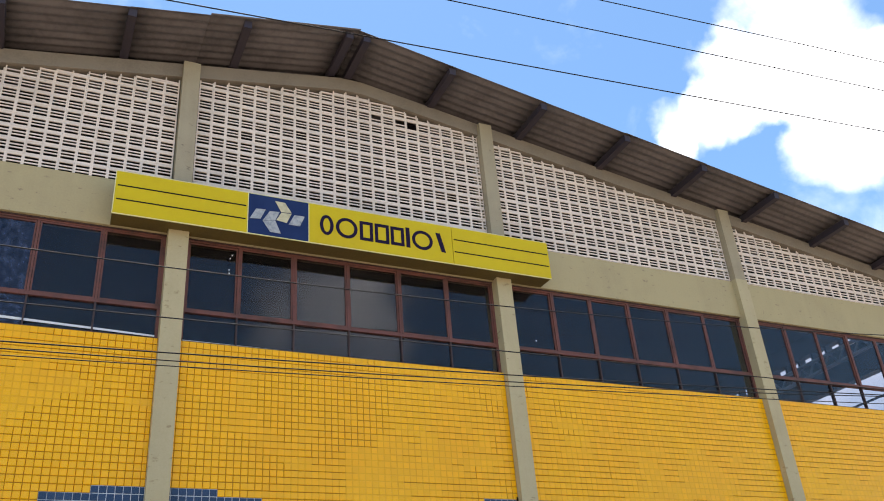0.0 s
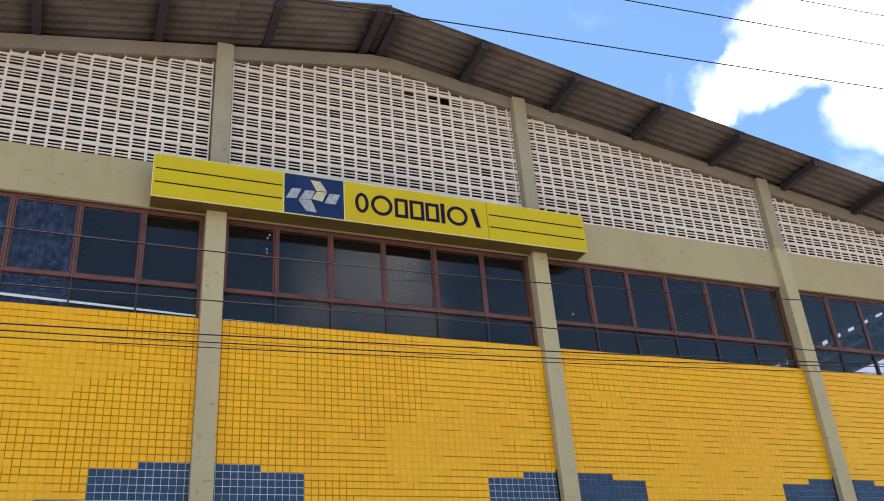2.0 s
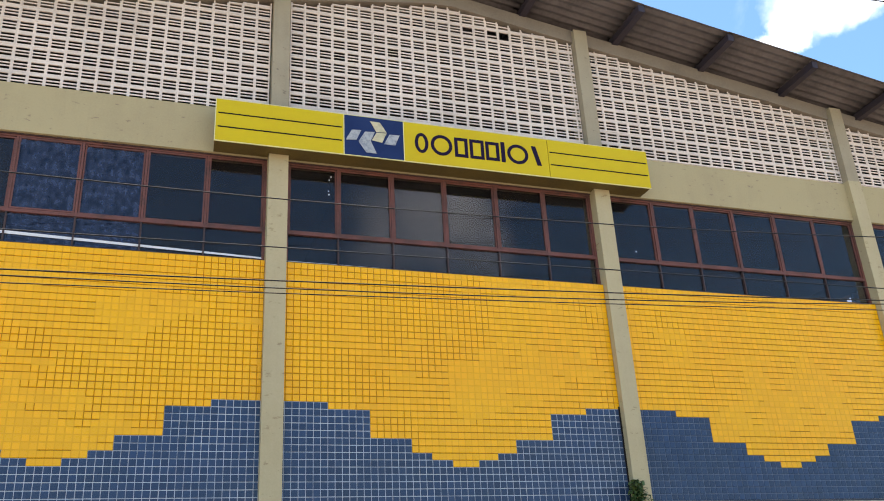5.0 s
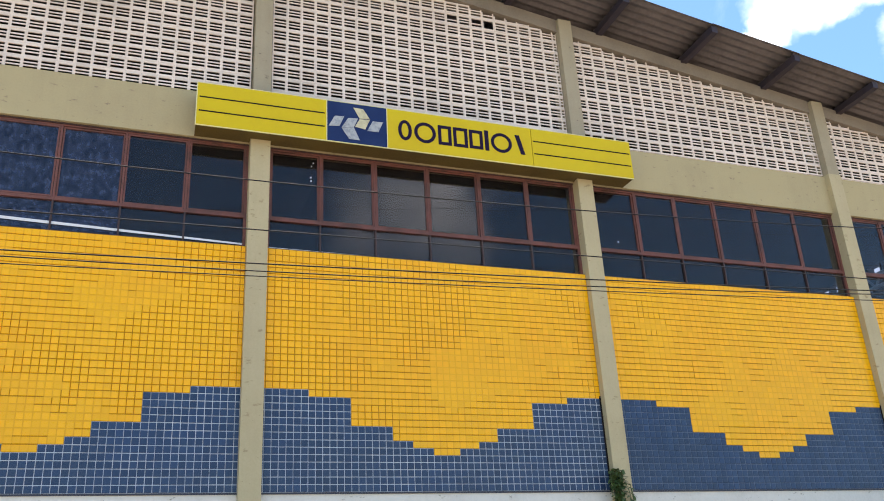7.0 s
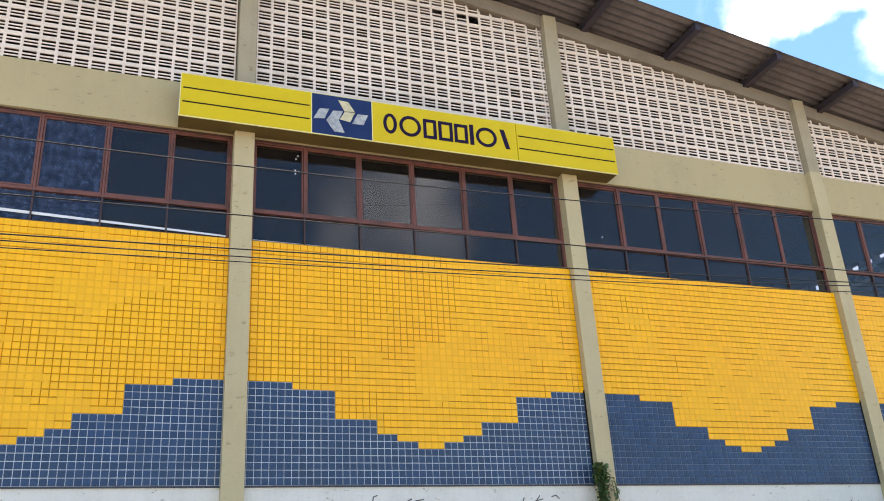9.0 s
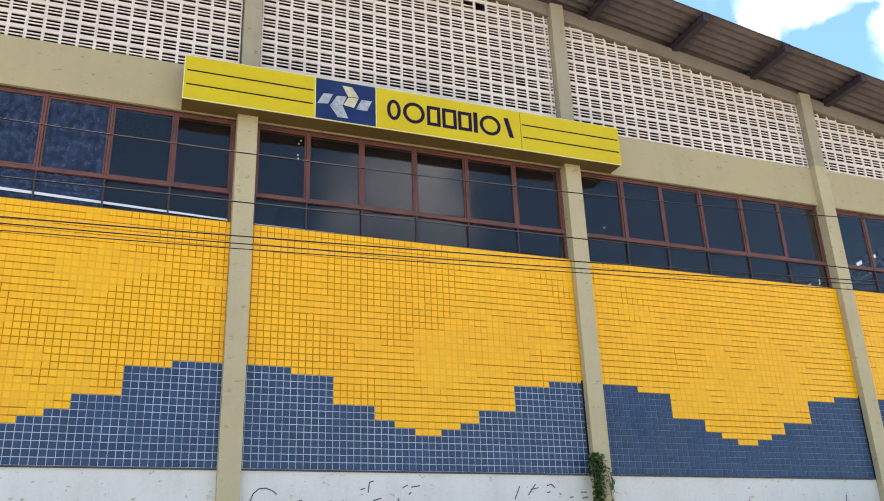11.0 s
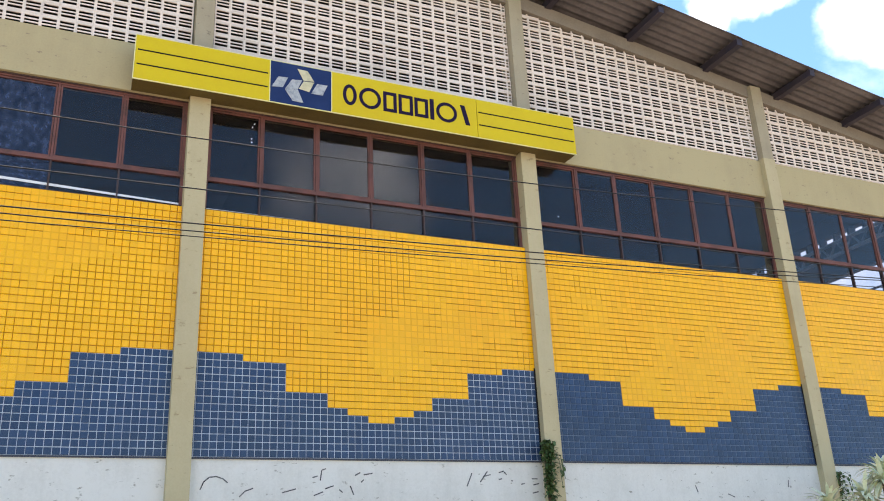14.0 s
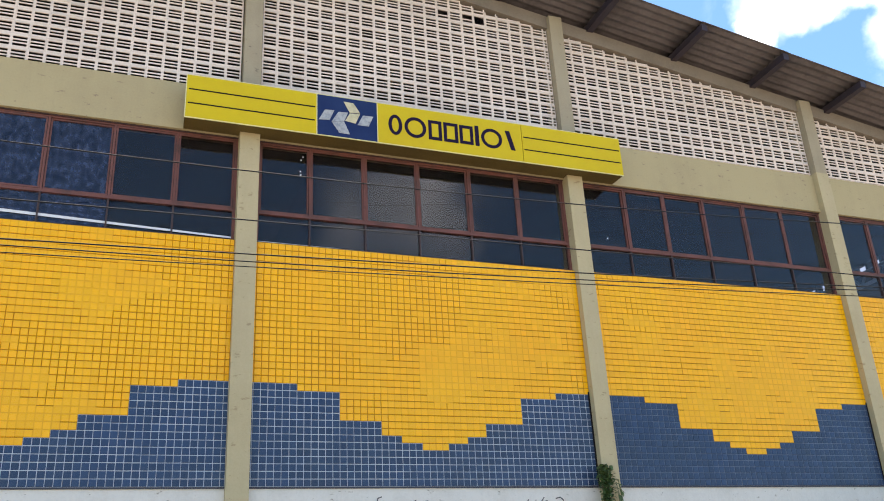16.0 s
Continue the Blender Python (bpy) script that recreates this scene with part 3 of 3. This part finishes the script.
# ---- plants ----
def leaf(bm, base, way, length, width, droop, fold=0.15):
    """A pointed leaf that bends over under its weight."""
    side = way.cross(Vector((0, 0, 1)))
    side = side.normalized() if side.length > 0.01 else Vector((1, 0, 0))
    p, d, rows = Vector(base), way.normalized(), []
    n = 5
    for k in range(n + 1):
        w = width * math.sin(math.pi * (0.12 + 0.88 * k / n)) ** 0.8 * 0.5
        rows.append([bm.verts.new(p - side * w + Vector((0, 0, w * fold))), bm.verts.new(p), bm.verts.new(p + side * w + Vector((0, 0, w * fold)))])
        d = (d + Vector((0, 0, -droop / n))).normalized()
        p = p + d * length / n
    for a, b in zip(rows, rows[1:]):
        for c in (0, 1):
            bm.faces.new((a[c], a[c + 1], b[c + 1], b[c]))


def rosette(bm, at, count, length, width):
    for k in range(count):
        az = k * 2.4 + random.uniform(-0.3, 0.3)
        el = radians(random.uniform(5, 80))
        way = Vector((math.cos(az) * math.cos(el), math.sin(az) * math.cos(el), math.sin(el)))
        leaf(bm, at, way, length * random.uniform(0.75, 1.15), width * random.uniform(0.8, 1.2), random.uniform(0.9, 1.9))


HEADS = [(10.75, -1.5, 2.76), (11.30, -1.7, 2.76), (11.1, -1.25, 2.92), (9.60, -1.4, 2.40), (10.45, -1.35, 2.50)]
shrub = thing("variegated_shrub", None, None, "shrub with long cream-edged green leaves by the wall", "shrub")
shrub.location = (10.6, -1.45, 0)
for h in HEADS:
    bm = bmesh.new()
    path = [Vector((0.08 * math.sin(h[0] * 9), 0.05 * math.cos(h[0] * 7), 0)), Vector(((h[0] - 10.6) * 0.5, (h[1] + 1.45) * 0.6, h[2] * 0.5)), Vector((h[0] - 10.6, h[1] + 1.45, h[2] + 0.02))]
    tube(bm, path, [0.05, 0.035, 0.022], 7)
    stem = part("stem", bm, M_STEM, shrub)
    bm = bmesh.new()
    rosette(bm, (h[0] - 10.6, h[1] + 1.45, h[2]), 60, 0.50, 0.075)
    part("leaves", bm, M_VARIEG, stem, "cream and green strap leaves", smooth=True)


def creeper(x, y, top, spread, leaves, label):
    root = thing("creeper", None, None, label, "climbing plant")
    root.location = (x, y, 0)
    bm = bmesh.new()
    for k in range(3):
        tube(bm, [(0.02 * k + 0.03 * math.sin(z * 3 + k * 2), -0.01 - 0.01 * k, z) for z in [top * n / 12 for n in range(13)]], 0.024, 6)
    part("stem", bm, M_STEM, root)
    bm = bmesh.new()
    for k in range(leaves):
        z = top * (1 - random.random() ** 1.3 * 0.62)
        s = spread * (0.55 + 0.6 * min(1, (z / top) ** 3)) * random.uniform(-1, 1)
        az, el = random.uniform(math.pi, 2 * math.pi), random.uniform(-0.9, 0.9)
        leaf(bm, (s, random.uniform(-0.16, -0.02), z), Vector((math.cos(az) * math.cos(el), math.sin(az) * math.cos(el), math.sin(el))), random.uniform(0.05, 0.10), random.uniform(0.03, 0.055), random.uniform(0.3, 1.2))
    part("leaves", bm, M_LEAF, root, "small dark green leaves", smooth=True)
    bm = bmesh.new()
    for k in range(5):
        a = Vector((random.uniform(0, 0.08), -0.04, top * random.uniform(0.84, 0.98)))
        path = [a, a + Vector((0.08, -0.05, 0.05)), a + Vector((0.17, -0.06, 0.01)), a + Vector((0.20, -0.06, -0.10 - 0.05 * k))]
        tube(bm, path, 0.005, 5)
        for q in path[1:]:
            leaf(bm, q, Vector((random.uniform(-1, 1), -0.5, random.uniform(-1, 0.5))), 0.09, 0.045, 0.8)
    part("shoots", bm, M_LEAF, root, "loose hanging shoots")


creeper(5.27, -0.125, 3.50, 0.085, 1000, "dark green creeper climbing beside a pillar")
creeper(11.34, -0.02, 3.10, 0.08, 260, "thin dark green creeper at the foot of a pillar")


# ---- tiles and lattice blocks: the pieces, last ----
GAP_T = 0.0044


def tile_rows(k):
    """Blue rows above the plinth at k tiles from the middle of a bay."""
    k = abs(k)
    return 5 if k < 2 else 6 if k < 5 else 7 if k < 8 else 9 if k < 14 else 13 if k < 20 else 14


def tile_mesh(p, h, mat):
    """A glazed tile with a softened rim."""
    bm = bmesh.new()
    e, g, u = 0.005, GAP_T, GAP_T * 0.85
    a = [bm.verts.new(q) for q in ((u, 0.0075, g), (p - u, 0.0075, g), (p - u, 0.0075, h - g), (u, 0.0075, h - g))]
    b = [bm.verts.new(q) for q in ((u + e, 0, g + e), (p - u - e, 0, g + e), (p - u - e, 0, h - g - e), (u + e, 0, h - g - e))]
    bm.faces.new(b)
    for n in range(4):
        bm.faces.new((a[n], a[(n + 1) % 4], b[(n + 1) % 4], b[n]))
    return mesh_of("tile", bm, mat)


def clogged(k, x, z, upright):
    """Whether paint has filled a joint between yellow tiles; upright joints stay open mostly on both sides of the second pillar."""
    if upright:
        if clogged(k, x, z, False):
            return True
        wander = noise.noise((x * 0.55, k * 3.1, z * 0.5)) + 0.55 * noise.noise((x * 2.6, 7.0, z * 2.1))
        lean = 0.55 - 0.42 * max(0.0, x - 1.4) if x > -0.2 else 0.12 + 0.45 * (x + 1.3)
        return wander + max(lean, -0.36) + (0.3 if 4.5 < x < 5.3 else 0.0) < 0.08
    wander = noise.noise((x * 0.45, k * 5.3, z * 1.1)) + 0.7 * noise.noise((x * 1.6, 3.0, z * 6.0))
    return wander + (0.4 if 0.0 < x < 2.4 else 0.0) < -0.30


TILE_Z = (SILL - TILE_Z0) / 35
TILE_MESH = {(p, blue): tile_mesh(p, TILE_Z, M_TILE_B if blue else M_TILE_Y) for p in set(PITCHES) for blue in (True, False)}
PICK = [5, -25, -25, -25]       # first of twenty columns laid piece by piece
for k, (a, b) in enumerate(BAYS):
    wall = thing("wall_%d" % (k + 1), boxes((a, b, 0.008, 0.3, TILE_Z0, SILL)), M_GROUT_Y, "yellow glazed tiles over a stepped blue tile wave", "wall", "structure")
    p, c = PITCHES[k], CENTRES[k]
    made = {True: ([], []), False: ([], [])}
    n0, n1 = math.floor((a - c) / p), math.ceil((b - c) / p)
    joint = bmesh.new()
    filled = ([], [])
    for n in range(n0, n1):
        xa, xb = max(c + n * p, a), min(c + (n + 1) * p, b)
        if xb - xa < 0.02:
            continue
        rows = tile_rows(n + 0.5)
        v = [joint.verts.new(q) for q in ((xa, 0.0065, TILE_Z0), (xb, 0.0065, TILE_Z0), (xb, 0.0065, TILE_Z0 + rows * TILE_Z), (xa, 0.0065, TILE_Z0 + rows * TILE_Z))]
        joint.faces.new(v)
        for r in range(35):
            blue = r < rows
            verts, faces = made[blue]
            if not blue:
                zc = TILE_Z0 + r * TILE_Z
                for upright, q in ((True, (xa - 0.009, xa + 0.009, zc + 0.008, zc + TILE_Z - 0.008)), (False, (xa, xb, zc - 0.0085, zc + 0.0085))):
                    if clogged(k, xa, zc, upright) and (upright and xa > a + 0.01 or not upright and r > rows):
                        h = len(filled[0])
                        filled[0].extend([(q[0], 0.0008, q[2]), (q[1], 0.0008, q[2]), (q[1], 0.0008, q[3]), (q[0], 0.0008, q[3])])
                        filled[1].append((h, h + 1, h + 2, h + 3))
            g, e = GAP_T, 0.005
            if PICK[k] <= n < PICK[k] + 20 and 1 <= r < 16:
                ob = new("tile", TILE_MESH[p, blue])
                ob.location = (xa, random.uniform(-0.0012, 0.0012), TILE_Z0 + r * TILE_Z)
                ob.rotation_euler = (random.uniform(-0.009, 0.009), 0, random.uniform(-0.009, 0.009))
                ob.parent = wall
                continue
            x0, x1, z0, z1 = xa + g * 0.85, xb - g * 0.85, TILE_Z0 + r * TILE_Z + g, TILE_Z0 + (r + 1) * TILE_Z - g
            h = len(verts)
            lift = random.uniform(-0.0012, 0.0012)
            tx, tz = random.uniform(-0.0009, 0.0009), random.uniform(-0.0009, 0.0009)
            verts += [(x0, 0.0075, z0), (x1, 0.0075, z0), (x1, 0.0075, z1), (x0, 0.0075, z1),
                      (x0 + e, lift - tx - tz, z0 + e), (x1 - e, lift + tx - tz, z0 + e), (x1 - e, lift + tx + tz, z1 - e), (x0 + e, lift - tx + tz, z1 - e)]
            faces += [(h + 4, h + 5, h + 6, h + 7), (h, h + 1, h + 5, h + 4), (h + 1, h + 2, h + 6, h + 5), (h + 2, h + 3, h + 7, h + 6), (h + 3, h, h + 4, h + 7)]
    if k in (1, 2):
        # black strip laid over the tile edge next to the pillar
        part("dark_gap", boxes((b - 0.028, b - 0.001, -0.004, 0.006, TILE_Z0, TILE_Z0 + 1.45)), M_LINE, wall, "thin black strip beside the pillar")
    part("blue_joints", joint, M_GROUT_B if k < 2 else M_GROUT_SOILED, wall, "white joints between blue tiles" if k < 2 else "soiled grey joints between blue tiles")
    me = bpy.data.meshes.new("filled_joints")
    me.from_pydata(filled[0], [], filled[1])
    me.materials.append(M_CLOGGED)
    ob = new("filled_joints", me)
    ob.parent = wall
    tagged(ob, "joints clogged with yellow paint", kind="stuff")
    for blue, mt in ((False, M_TILE_Y), (True, M_TILE_B)):
        me = bpy.data.meshes.new("tiles")
        me.from_pydata(made[blue][0], [], made[blue][1])
        me.materials.append(mt)
        ob = new("blue_tiles" if blue else "yellow_tiles", me)
        ob.parent = wall
        tagged(ob, "blue glazed wall tiles" if blue else "yellow glazed wall tiles", kind="stuff")

BLOCK = 0.24


def block_mesh(w, slots, h, slat=0.023):
    """A lattice block: thick rim and two slats, open between them; a cut block is open at the top."""
    bm = bmesh.new()
    side, rim, d = 0.0225, 0.034, 0.022
    full = h > BLOCK * 0.97
    box(bm, 0.0004, side, 0, d, 0.0004, h - 0.0004)
    box(bm, w - side, w - 0.0004, 0, d, 0.0004, h - 0.0004)
    box(bm, side, w - side, 0, d, 0.0004, min(rim, h))
    if full:
        box(bm, side, w - side, 0, d, h - rim, h - 0.0004)
    opening = BLOCK - 2 * rim
    for n in range(1, slots):
        z = rim + opening * n / 3
        if z < h - slat:
            box(bm, side, w - side, 0.002, 0.012, z - slat / 2, z + slat / 2)
    return mesh_of("lattice_block", bm, M_BLOCK)


FULL = block_mesh(BLOCK, 3, BLOCK)
HOLLOW = block_mesh(BLOCK, 1, BLOCK)
GAPPED, SPLIT = block_mesh(BLOCK, 2, BLOCK), block_mesh(BLOCK, 3, BLOCK, 0.013)
BROKEN = {(1, 16, 9): HOLLOW, (1, 15, 9): GAPPED, (1, 13, 9): GAPPED, (1, 3, 5): SPLIT, (1, 7, 6): SPLIT, (1, 19, 3): SPLIT}
CUTS = [(f, block_mesh(BLOCK, 3, BLOCK * f)) for f in (0.88, 0.76, 0.64, 0.52, 0.40, 0.28, 0.16)]
# first column's edge, block width and height, and foot of each screen
LATTICE = [(-5.99, 0.2362, 0.2365, 9.262), (0.004, 0.2374, 0.2418, 9.277), (5.541, 0.2415, 0.2418, 9.325), (11.27, 0.2415, 0.2418, 9.33)]
for k, (a, b) in enumerate(BAYS):
    x0, w, h, foot = LATTICE[k]
    screen = thing("lattice_screen_%d" % (k + 1), boxes((a, b, 0.045, 0.22, BEAM_TOP, max(foot, BEAM_TOP + 0.012))), M_BLOCK, "screen of cream slatted concrete blocks", "lattice screen", "structure")
    for r in range(16):
        for n in range(26):
            xa, xb, z = max(x0 + n * w, a), min(x0 + (n + 1) * w, b), foot + r * h
            if xb - xa < 0.05:
                continue
            room = (min(rake(xa), rake(xb)) - z) * BLOCK / h
            me = FULL if room > BLOCK * 0.97 else next((c for f, c in CUTS if room > BLOCK * f), None)
            if me is None:
                continue
            if me is FULL and (k, n, r) in BROKEN:
                me = BROKEN[k, n, r]
            ob = new("lattice_block", me)
            ob.location, ob.scale = (xa, 0.03 + random.uniform(-0.004, 0.004), z), ((xb - xa) / BLOCK, 1, h / BLOCK)
            ob.parent = screen
